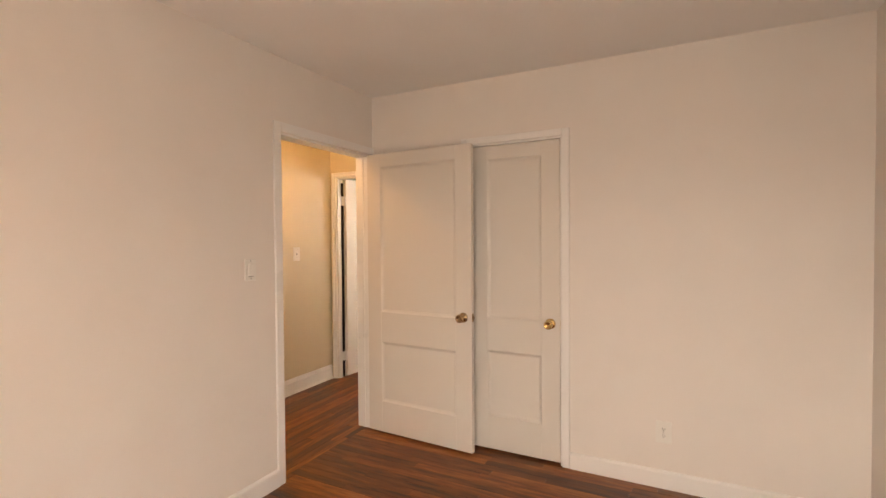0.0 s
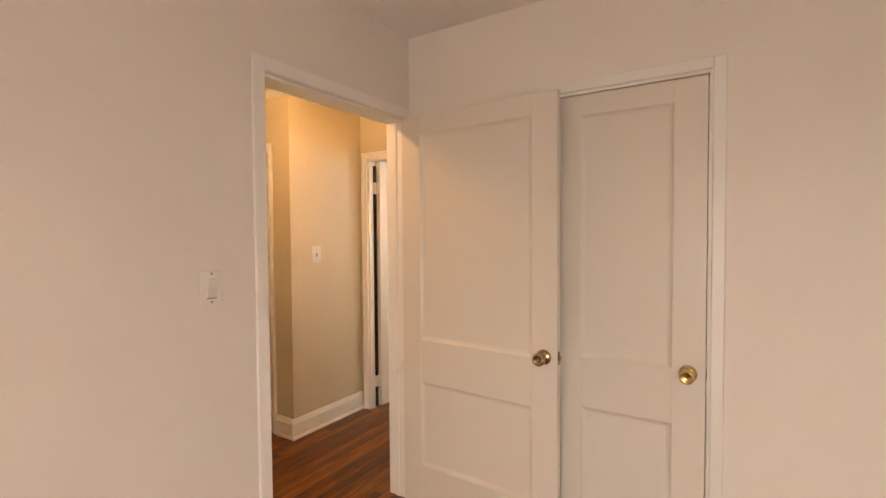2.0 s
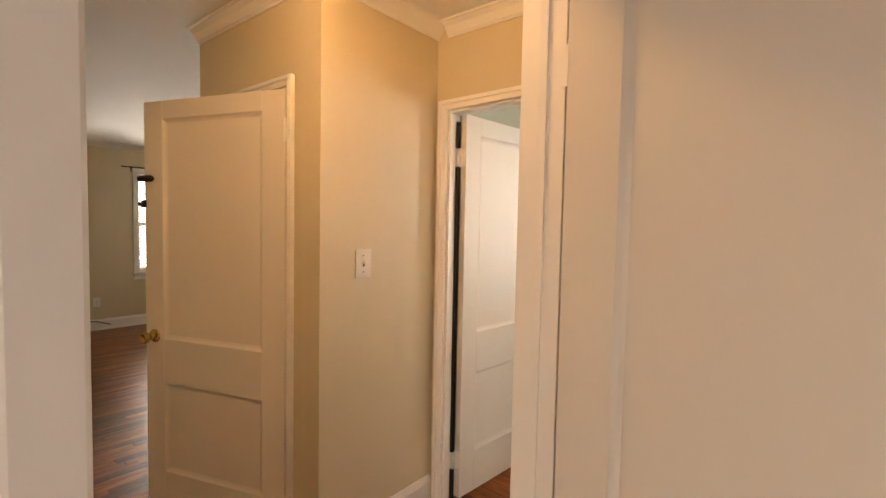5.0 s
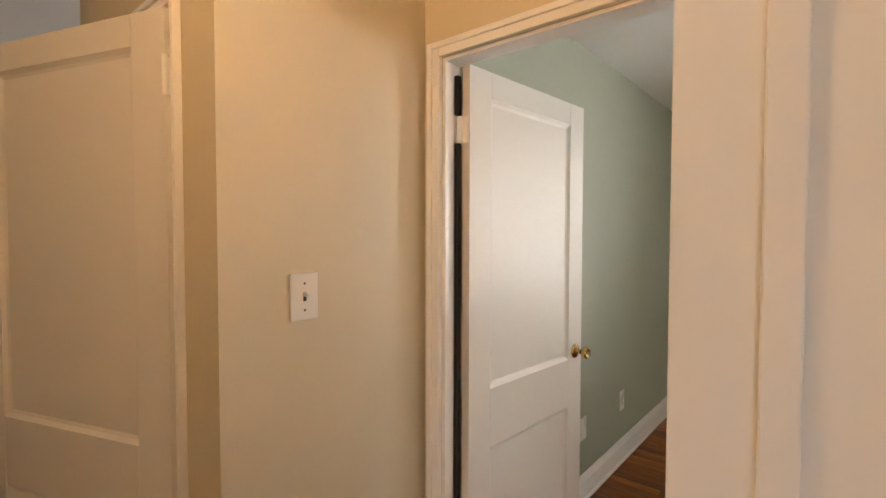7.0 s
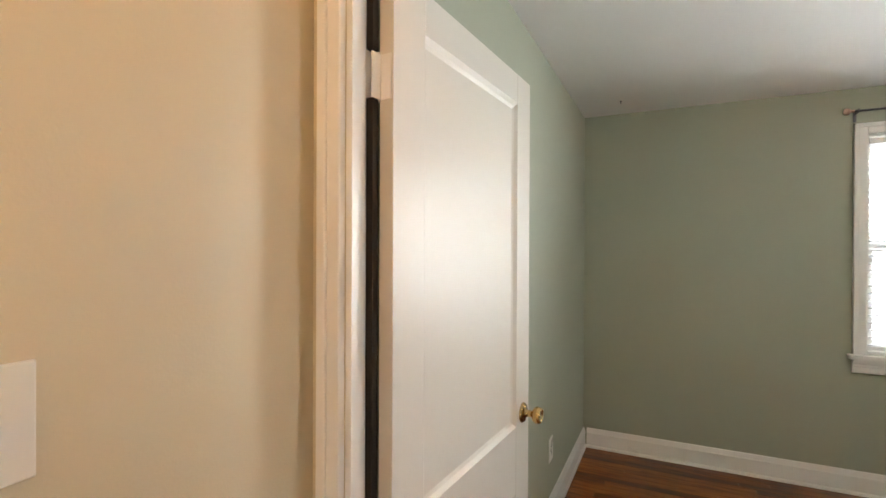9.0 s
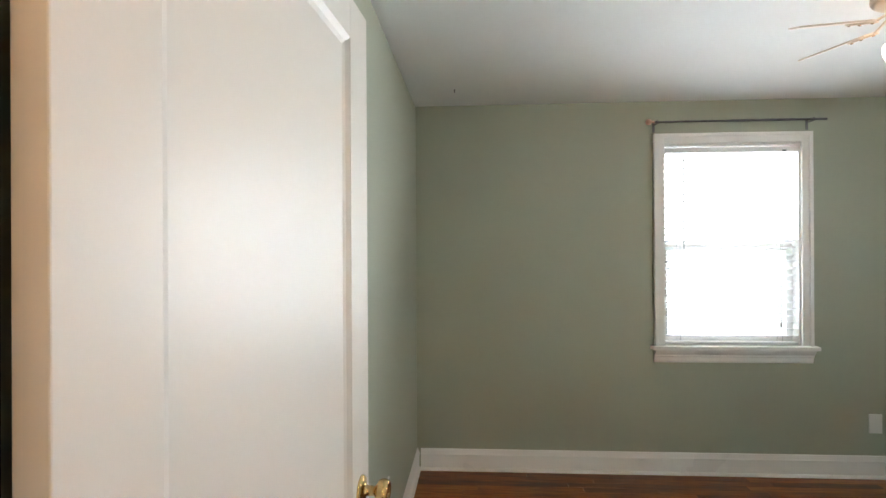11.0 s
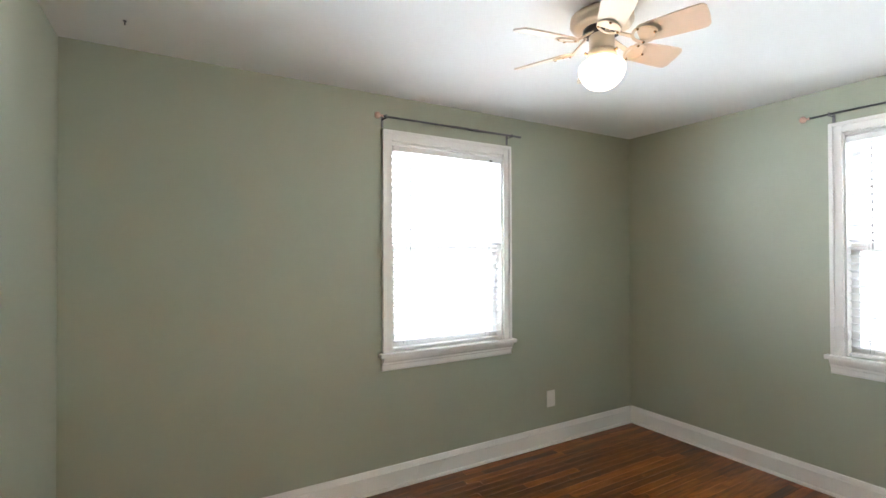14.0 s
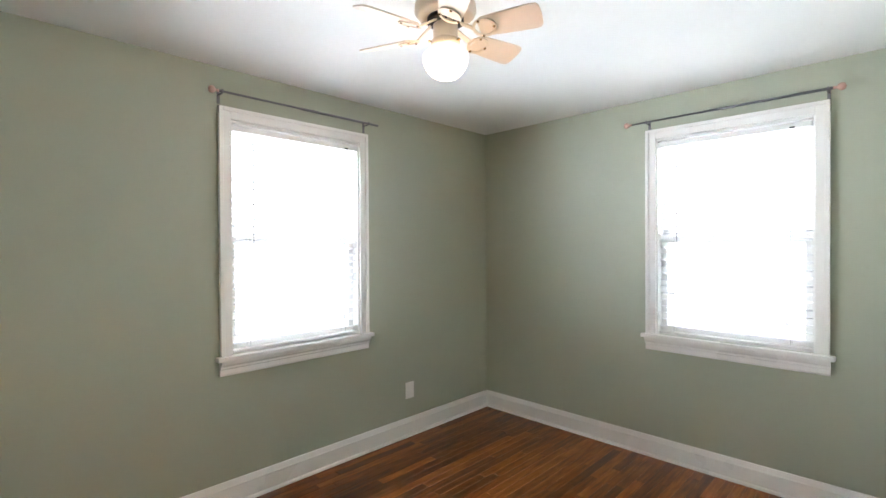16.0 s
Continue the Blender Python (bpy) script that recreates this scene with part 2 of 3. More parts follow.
# ---- plan ----
H = 2.48          # ceilings of the white bedroom, the hall and the living room
HG = 2.445        # ceiling of the green bedroom
WALL = 0.120      # the wall between the white bedroom and the hall
AX1, AY0, AN = 2.885, -3.75, -0.03
DA0, DA1 = -0.940, -0.045     # bedroom doorway, along y
DH = 2.05
CX0, CX1 = 0.785, 1.417       # closet door, along x
HX = -1.132                   # hall wall with the switch
HY = 0.104                    # hall wall with the hall closet door
GY = 0.825                    # hall side of the green room's door wall
GY1 = 0.905                   # its room side
DG0, DG1 = -1.055, -0.205     # green room doorway, along x
GX0, GX1, GY2 = -1.026, 2.855, 3.70
GXD = -1.076                   # the west wall leans out to here at the doorway
LX = -2.20                    # where the hall opens into the living room
LX0, LY0, LY1 = -6.95, -3.2, 2.9
HD0, HD1 = -2.13, -1.353      # hall closet doorway, along x
HY0 = -1.10

W1 = (0.601, 1.478, 0.845, 2.164)   # window opening in the north wall: x0, x1, z0, z1
W2 = (1.354, 2.211, 0.845, 2.164)   # window opening in the east wall: y0, y1, z0, z1
WA = (1.32, 2.82, 0.32, 1.78)     # unseen bedroom opening behind the camera, set low to light the closet wall
WL = (1.320, 2.190, 0.75, 2.115)       # living room window

# white bedroom
structure("wall_bedroom_west", wall_boxes('y', -WALL / 2, 0, AY0, 0.07, 0, H, [(DA0, DA1, 0, DH)]), WHITE_WALL, "plain white painted plaster bedroom wall with a doorway", "wall")
structure("wall_bedroom_north", wall_boxes('x', AN, 0.07, 0, AX1 + 0.14, 0, H, [(CX0, CX1, 0, DH)]), WHITE_WALL, "plain white painted plaster bedroom wall beside the closet", "wall")
structure("wall_bedroom_east", box(AX1, AX1 + 0.14, AY0, AN, 0, H), WHITE_WALL, "plain white painted bedroom wall", "wall")
structure("wall_bedroom_south", wall_boxes('x', AY0 - 0.14, AY0, -WALL / 2, AX1 + 0.14, 0, H, [WA]), WHITE_WALL, "white painted bedroom wall with an unseen window opening", "wall")
structure("ceiling_bedroom", box(-WALL / 2, AX1 + 0.14, AY0 - 0.14, 0.7, H, H + 0.1), CEIL_WHITE, "flat white painted bedroom ceiling", "ceiling")
# closet of the bedroom
structure("wall_closet", boxes((CX0 - 0.3, CX0 - 0.25, 0.07, 0.7, 0, H), (AX1, AX1 + 0.05, 0.07, 0.7, 0, H)), WHITE_WALL, "white painted closet side walls", "wall")
# hall
structure("wall_hall_east", wall_boxes('y', -WALL, -WALL / 2, HY0, GY, 0, H, [(DA0, DA1, 0, DH)]), BEIGE_WALL, "beige painted hall wall round the bedroom doorway", "wall")
structure("wall_hall_west", box(HX - 0.1, HX, HY, GY, 0, H), BEIGE_WALL, "beige painted hall wall with a light switch", "wall")
structure("wall_hall_closet", wall_boxes('x', HY, HY + 0.1, LX, HX - 0.1, 0, H, [(HD0, HD1, 0, DH)]), BEIGE_WALL, "beige painted hall wall round the closet door", "wall")
structure("wall_hall_north", wall_boxes('x', GY, (GY + GY1) / 2, HX - 0.1, -WALL / 2, 0, H, [(DG0, DG1, 0, DH)]), BEIGE_WALL, "beige painted hall wall over the green room doorway", "wall")
structure("wall_hall_south", box(LX, -WALL / 2, HY0 - 0.1, HY0, 0, H), BEIGE_WALL, "beige painted hall wall", "wall")
structure("wall_hall_closet_back", boxes((LX, HX - 0.1, 0.68, 0.73, 0, H), (LX, LX + 0.05, HY + 0.1, 0.68, 0, H)), BEIGE_WALL, "plain inner walls of the hall closet", "wall")
structure("ceiling_hall", box(LX, -WALL / 2, HY0 - 0.1, GY1, H, H + 0.1), CEIL_WHITE, "flat white painted hall ceiling", "ceiling")
# living room
structure("wall_living_west", wall_boxes('y', LX0 - 0.14, LX0, LY0, LY1, 0, H, [WL]), BEIGE_WALL, "pale beige living room wall with a window", "wall")
structure("wall_living_north", box(LX0 - 0.14, LX, LY1, LY1 + 0.1, 0, H), BEIGE_WALL, "pale beige living room wall", "wall")
structure("wall_living_south", box(LX0 - 0.14, LX, LY0 - 0.1, LY0, 0, H), BEIGE_WALL, "pale beige living room wall", "wall")
structure("wall_living_east", boxes((LX, LX + 0.1, LY0, HY0 - 0.1, 0, H), (LX, LX + 0.1, 0.73, LY1, 0, H)), BEIGE_WALL, "pale beige living room wall beside the hall", "wall")
structure("ceiling_living", box(LX0 - 0.14, LX, LY0 - 0.1, LY1 + 0.1, H, H + 0.1), CEIL_WHITE, "flat white painted living room ceiling", "ceiling")
# green bedroom
structure("wall_green_south", wall_boxes('x', (GY + GY1) / 2, GY1, GX0 - 0.14, GX1 + 0.14, 0, H, [(DG0, DG1, 0, DH)]), GREEN_WALL, "sage green painted wall round the doorway", "wall")
slab = boxes((GX0 - 0.14, GX0, GY1, GY2 + 0.14, 0, HG))
for v in slab.verts:
    if v.co.y < 2 and v.co.x > GX0 - 0.01:
        v.co.x = GXD
structure("wall_green_west", slab, GREEN_WALL, "plain sage green painted bedroom wall", "wall")
structure("wall_green_north", wall_boxes('x', GY2, GY2 + 0.14, GX0, GX1 + 0.14, 0, HG, [W1]), GREEN_WALL, "sage green painted bedroom wall with a window", "wall")
structure("wall_green_east", wall_boxes('y', GX1, GX1 + 0.14, GY1, GY2, 0, HG, [W2]), GREEN_WALL, "sage green painted bedroom wall with a window", "wall")
structure("ceiling_green", box(GX0 - 0.14, GX1 + 0.14, GY1, GY2 + 0.14, HG, HG + 0.135), CEIL_WHITE, "flat white painted bedroom ceiling", "ceiling")
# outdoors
structure("ground", box(-90, 90, -90, 90, -0.75, -0.6), GROUND, "ground round the house, lightened to brighten the window view", "ground")
for nm, b in (("backdrop_north", (-60, 60, 60, 60.2, -0.6, 40)), ("backdrop_east", (60, 60.2, -60, 60, -0.6, 40)), ("backdrop_south", (-60, 60, -60.2, -60, -0.6, 40)), ("backdrop_west", (-60.2, -60, -60, 60, -0.6, 40))):
    structure(nm, box(*b), HAZE, "bright hazy overcast distance outside the windows", "backdrop")

# baseboards: tall board, bead and cap
BASE = [(0, 0), (0.025, 0), (0.025, 0.008), (0.021, 0.016), (0.014, 0.019), (0.014, 0.100), (0.018, 0.103), (0.018, 0.109), (0.014, 0.114), (0.011, 0.124), (0.006, 0.138), (0, 0.142)]
BASE_LOW = [(0, 0), (0.014, 0), (0.014, 0.088), (0.008, 0.098), (0, 0.102)]
CROWN = [(0, -0.068), (0.006, -0.068), (0.008, -0.060), (0.014, -0.056), (0.020, -0.044), (0.034, -0.024), (0.050, -0.014), (0.056, -0.010), (0.066, -0.008), (0.068, 0), (0, 0)]


def base_run(name, p0, p1, out, prof, label):
    structure(name, extrude_profile(prof, p0, p1, out), TRIM, label, "baseboard")


WB = "white gloss painted wooden baseboard along the wall"
base_run("baseboard_green_west", (GXD, GY1 + 0.004, 0), (GX0, GY2, 0), (1, 0, 0), BASE, WB)
base_run("baseboard_green_north", (GX0 + 0.025, GY2, 0), (GX1 - 0.025, GY2, 0), (0, -1, 0), BASE, WB)
base_run("baseboard_green_east", (GX1, GY1, 0), (GX1, GY2, 0), (-1, 0, 0), BASE, WB)
base_run("baseboard_green_south", (DG1 + 0.08, GY1, 0), (GX1 - 0.025, GY1, 0), (0, 1, 0), BASE, WB)
base_run("baseboard_hall_west", (HX, HY - 0.025, 0), (HX, GY - 0.018, 0), (1, 0, 0), BASE, WB)
base_run("baseboard_hall_closet", (HX, HY, 0), (HD1 + 0.045, HY, 0), (0, -1, 0), BASE, WB)
base_run("baseboard_living", (LX0, LY0, 0), (LX0, LY1, 0), (1, 0, 0), BASE, WB)
base_run("baseboard_bedroom_west", (0, AY0, 0), (0, DA0 - 0.045, 0), (1, 0, 0), BASE_LOW, WB)
base_run("baseboard_bedroom_north", (CX1 + 0.047, AN, 0), (AX1, AN, 0), (0, -1, 0), BASE_LOW, WB)
base_run("baseboard_bedroom_east", (AX1, AY0, 0), (AX1, AN - 0.014, 0), (-1, 0, 0), BASE_LOW, WB)


def crown_run(name, p0, p1, out):
    structure(name, extrude_profile(CROWN, p0, p1, out), TRIM, "white painted crown moulding under the ceiling", "moulding")


crown_run("trim_crown_hall_west", (HX, HY - 0.068, H), (HX, GY, H), (1, 0, 0))
crown_run("trim_crown_hall_closet", (LX, HY, H), (HX, HY, H), (0, -1, 0))
crown_run("trim_crown_hall_north", (HX + 0.068, GY, H), (-WALL, GY, H), (0, -1, 0))
crown_run("trim_crown_hall_east", (-WALL, HY0, H), (-WALL, GY - 0.068, H), (-1, 0, 0))
crown_run("trim_crown_living", (LX0, LY0, H), (LX0, LY1, H), (1, 0, 0))


def casing(name, along, plane, out, b0, b1, top, width, label, depth=0.018, stepped=True, width_b=None):
    """Door casing on one face of a wall: two legs and a head, with a raised outer band."""
    ob = new(name)
    tagged(ob, label, "door casing", "", "structure")
    def bar(nm, a0, a1, z0, z1, band):
        o0, o1 = plane, plane + out * depth
        many = [(a0, a1, o0, o1, z0, z1)]
        if stepped:
            c0, c1, d0, d1 = band
            many.append((c0, c1, o0, plane + out * (depth + 0.008), d0, d1))
        if along == 'y':
            many = [(p, q, a, b, c, d) for a, b, p, q, c, d in many]
        part(nm, boxes(*many, bevel=0.003 if stepped or depth < 0.012 else 0.005), TRIM, ob)
    w = 0.4 * width
    wb = width_b or width
    bar("casing_leg", b0 - width, b0, 0, top + width, (b0 - width - 0.002, b0 - width + w, 0, top + width + 0.002))
    bar("casing_leg", b1, b1 + wb, 0, top + width, (b1 + wb - 0.4 * wb, b1 + wb + 0.002, 0, top + width + 0.002))
    bar("casing_head", b0, b1, top, top + width, (b0 - width + w, b1 + 0.6 * wb, top + width - w, top + width + 0.002))
    return ob


def jambs(name, along, p0, p1, b0, b1, top, label, stop, st=0.010, tb=0.012, stop_b=None):
    """Lining of a doorway with door stops. stop: the two planes of the stop."""
    ob = new(name)
    tagged(ob, label, "door frame", "", "structure")
    t = 0.012
    def bar(nm, a0, a1, q0, q1, z0, z1):
        bb = (a0, a1, q0, q1, z0, z1) if along == 'x' else (q0, q1, a0, a1, z0, z1)
        part(nm, box(*bb, bevel=0.0015), TRIM, ob)
    bar("jamb", b0, b0 + t, p0, p1, 0, top)
    bar("jamb", b1 - tb, b1, p0, p1, 0, top)
    bar("head_jamb", b0 + t, b1 - tb, p0, p1, top - t, top)
    s0, s1 = stop
    bar("door_stop", b0 + t, b0 + t + st, s0, s1, 0, top - t)
    bar("door_stop", b1 - tb - (stop_b or st), b1 - tb, s0, s1, 0, top - t)
    return ob


casing("trim_bedroom_doorway", 'y', 0, 1, DA0, DA1, DH, 0.054, "narrow white painted casing round the bedroom doorway", 0.014, False, 0.012)
casing("trim_bedroom_doorway_hall_side", 'y', -WALL, -1, DA0, DA1, DH, 0.06, "white painted casing on the hall side of the doorway", 0.007, False)
jambs("door_frame_bedroom", 'y', -WALL - 0.005, -0.013, DA0 - 0.008, DA1, DH, "white painted lining of the bedroom doorway", (-0.075, -0.055), 0.006, 0.025)
casing("trim_closet_doorway", 'x', AN, -1, CX0, CX1, DH, 0.045, "narrow white painted casing round the closet door", 0.014, False)
jambs("door_frame_closet", 'x', AN, 0.07, CX0, CX1, DH, "white painted lining of the closet doorway", (AN + 0.045, AN + 0.06))
casing("trim_green_doorway", 'x', GY, -1, DG0, DG1, DH, 0.046, "white painted moulded casing round the green room doorway", 0.02, True, 0.042)
jambs("door_frame_green", 'x', GY, GY1, DG0, DG1, DH, "white painted lining of the green room doorway", (GY - 0.002, GY + 0.043), 0.004, 0.012, 0.003)
casing("trim_hall_closet_doorway", 'x', HY, -1, HD0, HD1, DH, 0.04, "narrow white painted casing round the hall closet door", 0.014)
jambs("door_frame_hall_closet", 'x', HY, HY + 0.1, HD0, HD1, DH, "white painted lining of the hall closet doorway", (HY + 0.045, HY + 0.06))


# ---- doors ----
def knob_bm(side):
    """A turned door knob that stands off the face towards side (-1 or 1 along y)."""
    prof = [(0.0, 0.0), (0.033, 0.0), (0.033, 0.003), (0.029, 0.008), (0.020, 0.010), (0.012, 0.013), (0.0105, 0.032), (0.015, 0.037), (0.024, 0.042), (0.0275, 0.049), (0.027, 0.060), (0.0235, 0.066), (0.019, 0.0665), (0.016, 0.064), (0.0, 0.063)]
    bm = lathe([(r, side * h) for r, h in prof], 24, 'Y')
    return bm


def door(name, m, width, height, label, knob_material, rail, knob_z=0.905, thick=0.035, both=True, pin=0.035, hinge_drop=0.22):
    """A two-panel door that swings on z at its hinge: the leaf runs along +x from the hinge, its front face is at y = 0 and looks to -y."""
    ob = thing(name, m, label, "door", "doors")
    flip, width = (Matrix.Diagonal((-1, 1, 1, 1)) if width < 0 else Matrix.Identity(4)), abs(width)
    def piece(nm, bm, material, parent, text=""):
        return part(nm, moved(bm, flip), material, parent, text)
    st = 0.118
    z0 = 0.016
    low0, low1, up0, up1 = rail
    bars = [("stile", 0, st, z0, height), ("stile", width - st, width, z0, height), ("bottom_rail", st, width - st, z0, low0),
            ("lock_rail", st, width - st, low1, up0), ("top_rail", st, width - st, up1, height)]
    for nm, a, b, c, d in bars:
        piece(nm, box(a, b, 0, thick, c, d, bevel=0.0018), DOOR_PAINT, ob)
    for c, d in ((low0, low1), (up0, up1)):
        piece("panel", box(st - 0.004, width - st + 0.004, 0.0125, thick - 0.0125, c - 0.004, d + 0.004), DOOR_PAINT, ob)
        w = 0.020
        # sloped moulding round the panel, front face
        bm = bmesh.new()
        outer = [(st, c), (width - st, c), (width - st, d), (st, d)]
        inner = [(st + w, c + w), (width - st - w, c + w), (width - st - w, d - w), (st + w, d - w)]
        for face_y, back in ((0.0012, 0.0122), (thick - 0.0012, thick - 0.0122)):
            o = [bm.verts.new((x, face_y, z)) for x, z in outer]
            i = [bm.verts.new((x, back, z)) for x, z in inner]
            k = [bm.verts.new((x, (face_y + back) / 2 + 0.002 * (1 if back > face_y else -1), z)) for x, z in [((a[0] + b[0]) / 2, (a[1] + b[1]) / 2) for a, b in zip(outer, inner)]]
            for n in range(4):
                q = (n + 1) % 4
                bm.faces.new((o[n], o[q], k[q], k[n]))
                bm.faces.new((k[n], k[q], i[q], i[n]))
        piece("panel_moulding", bm, DOOR_PAINT, ob)
    kx = width - 0.06
    piece("knob", moved(knob_bm(-1), Matrix.Translation((kx, 0, knob_z))), knob_material, ob, "round brass door knob")
    if both:
        piece("knob", moved(knob_bm(1), Matrix.Translation((kx, thick, knob_z))), knob_material, ob, "round brass door knob")
    piece("latch_plate", box(width - 0.001, width + 0.0015, 0.006, thick - 0.006, knob_z - 0.028, knob_z + 0.028, 0.0004), knob_material, ob, "worn brass latch plate")
    piece("latch_bolt", box(width + 0.001, width + 0.010, 0.011, thick - 0.011, knob_z - 0.008, knob_z + 0.008, 0.001), knob_material, ob)
    for hz in (0.22, height - hinge_drop):
        hinge = piece("hinge", boxes((-0.0035, -0.0005, 0.004, thick - 0.001, hz - 0.045, hz + 0.045), (-0.030, -0.003, thick - 0.006, thick - 0.003, hz - 0.045, hz + 0.045)), TRIM, ob, "painted butt hinge")
        piece("hinge_pin", moved(lathe([(0.0, -0.052), (0.004, -0.050), (0.0065, -0.046), (0.0065, 0.046), (0.004, 0.050), (0.0, 0.052)], 12), Matrix.Translation((-0.005, pin, hz))), TRIM, hinge)
    return ob


RAIL = (0.24, 0.675, 0.895, 1.945)
door("door_1", pose(0.008, -0.108, 0, 0, 0, -3.1), 0.852, 2.04, "white painted two-panel door standing open against the closet wall", BRONZE, RAIL)
door("door_2", pose(CX0 + 0.016, AN + 0.005, 0, 0, 0, 0), CX1 - CX0 - 0.032, 2.034, "closed white painted two-panel closet door", BRASS, RAIL, 0.885, both=False)
# shade of the green doorway's hinge gap as dark strips, broken at the hinges
hinge_gap = tagged(new("trim_hinge_gap_shade"), "dark strip put in for the shade in the green room doorway's hinge gap", "door frame", "", "structure")
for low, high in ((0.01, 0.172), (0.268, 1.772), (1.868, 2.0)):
    part("gap_shade_strip", box(DG0 + 0.014, DG0 + 0.029, 0.872, 0.892, low, high), GAP_SHADE, hinge_gap)
# the leaf runs towards +y, its face looks to +x
door("door_3", pose(-0.997, 0.902, 0, 0, 0, 84.8), 0.794, 2.04, "white gloss painted two-panel door standing open beside the green wall", BRASS, RAIL, 0.925)
# the leaf runs to -x and out into the hall; its face looks to -y
door("door_4", pose(HD1 + 0.012, HY - 0.03, 0, 0, 0, 19.2), -0.82, 2.03, "white painted two-panel hall closet door standing ajar", BRASS, RAIL, 0.905, pin=-0.003, hinge_drop=0.17)

# iron hook and catch on the hall closet door
hook = thing("door_hook", pose(HD1 + 0.012, HY - 0.03, 0, 0, 0, 19.2), "black iron over-door hook and catch on the closet door edge", "hook")
part("hook_bar", moved(lathe([(0.0, 0), (0.010, 0.004), (0.016, 0.012), (0.016, 0.085), (0.010, 0.095), (0.0, 0.098)], 14, 'X'), Matrix.Translation((-0.84, -0.018, 1.665))), BLACK_METAL, hook)
part("catch", boxes((-0.835, -0.805, -0.012, -0.0005, 1.525, 1.565), (-0.842, -0.821, -0.020, -0.004, 1.535, 1.555), bevel=0.003), BLACK_METAL, hook)


# ---- windows ----
def window(name, m, opening, blind_tilt, label, slats_group, lit_side=True):
    """A sash window in local axes: x along the wall, y into the room (wall face at y = 0), with casing, stool, apron and sashes."""
    x0, x1, z0, z1 = opening
    ob = thing(name, m, label, "window", "", "structure")
    cw = 0.063
    def leg(nm, a0, a1, c0, c1, inner):
        part(nm, boxes((a0, a1, 0, 0.018, c0, c1), inner, bevel=0.0025), TRIM, ob)
    leg("window_casing", x0 - cw + 0.004, x0 + 0.004, z0, z1 + cw, (x0 - cw + 0.002, x0 - cw + 0.024, 0, 0.027, z0, z1 + cw + 0.002))
    leg("window_casing", x1 - 0.004, x1 + cw - 0.004, z0, z1 + cw, (x1 + cw - 0.024, x1 + cw - 0.002, 0, 0.027, z0, z1 + cw + 0.002))
    leg("window_casing", x0 + 0.004, x1 - 0.004, z1, z1 + cw, (x0 - cw + 0.024, x1 + cw - 0.024, 0, 0.027, z1 + cw - 0.020, z1 + cw + 0.002))
    part("window_sill", boxes((x0 - cw - 0.022, x1 + cw + 0.022, -0.0, 0.052, z0 - 0.026, z0), (x0, x1, -0.10, 0, z0 - 0.026, z0), bevel=0.004), TRIM, ob, "white painted projecting stool")
    apron = extrude_profile([(0, 0), (0.010, 0), (0.014, 0.010), (0.014, 0.036), (0.024, 0.042), (0.024, 0.054), (0.036, 0.066), (0.042, 0.082), (0.042, 0.086), (0, 0.086)], (x0 - cw, 0, z0 - 0.112), (x1 + cw, 0, z0 - 0.112), (0, 1, 0))
    part("apron", apron, TRIM, ob, "white painted moulded apron")
    t = 0.014
    part("window_jamb", box(x0, x0 + t, -0.14, -0.0005, z0, z1), TRIM, ob)
    part("window_jamb", box(x1 - t, x1, -0.14, -0.0005, z0, z1), TRIM, ob)
    part("window_head", box(x0 + t, x1 - t, -0.14, -0.0005, z1 - t, z1), TRIM, ob)
    zm = (z0 + z1) / 2 - 0.02
    for lo, hi, y in ((z0 + 0.002, zm + 0.025, -0.095), (zm - 0.025, z1 - t, -0.130)):
        a, b = x0 + t, x1 - t
        fr = part("sash", boxes((a, a + 0.042, y, y + 0.032, lo, hi), (b - 0.042, b, y, y + 0.032, lo, hi), (a + 0.042, b - 0.042, y, y + 0.032, lo, lo + 0.055), (a + 0.042, b - 0.042, y, y + 0.032, hi - 0.045, hi), bevel=0.002), TRIM, ob)
        pane = part("pane", box(a + 0.042, b - 0.042, y + 0.014, y + 0.018, lo + 0.055, hi - 0.045), GLASS, fr)
        pane.visible_shadow = False
    # blind
    bl = thing("window_blind", m, "white faux-wood venetian blind hanging lowered with open slats", "blind", slats_group)
    part("head_rail", boxes((x0 + 0.018, x1 - 0.018, -0.056, 0.006, z1 - 0.060, z1 - 0.026), bevel=0.004), BLIND, bl)
    part("valance_clip", box(x0 + 0.095, x0 + 0.120, 0.006, 0.009, z1 - 0.058, z1 - 0.049), DARK, bl)
    pitch = 0.0445
    n = int((z1 - 0.062 - z0 - 0.030) / pitch)
    w = 0.049
    bm = bmesh.new()
    pts = []
    for k in range(5):
        u = -w / 2 + w * k / 4
        pts.append((u, 0.0030 * (1 - (2 * u / w) ** 2)))
    up = [[bm.verts.new((x, u, v + 0.0013)) for u, v in pts] for x in (x0 + 0.017, x1 - 0.017)]
    dn = [[bm.verts.new((x, u, v - 0.0013)) for u, v in pts] for x in (x0 + 0.017, x1 - 0.017)]
    for k in range(4):
        bm.faces.new((up[0][k], up[1][k], up[1][k + 1], up[0][k + 1]))
        bm.faces.new((dn[0][k + 1], dn[1][k + 1], dn[1][k], dn[0][k]))
    for e in (0, 1):
        bm.faces.new([*up[e], *reversed(dn[e])])
    for k in (0, 4):
        bm.faces.new((up[0][k], dn[0][k], dn[1][k], up[1][k]))
    slat = mesh_of("slat", bm, SLAT)
    for i in range(n + 1):
        so = new("slat", slat)
        so.parent = bl
        so.matrix_basis = pose(0, -0.034, z1 - 0.062 - i * pitch, blind_tilt + random.uniform(-1.5, 1.5), 0, 0)
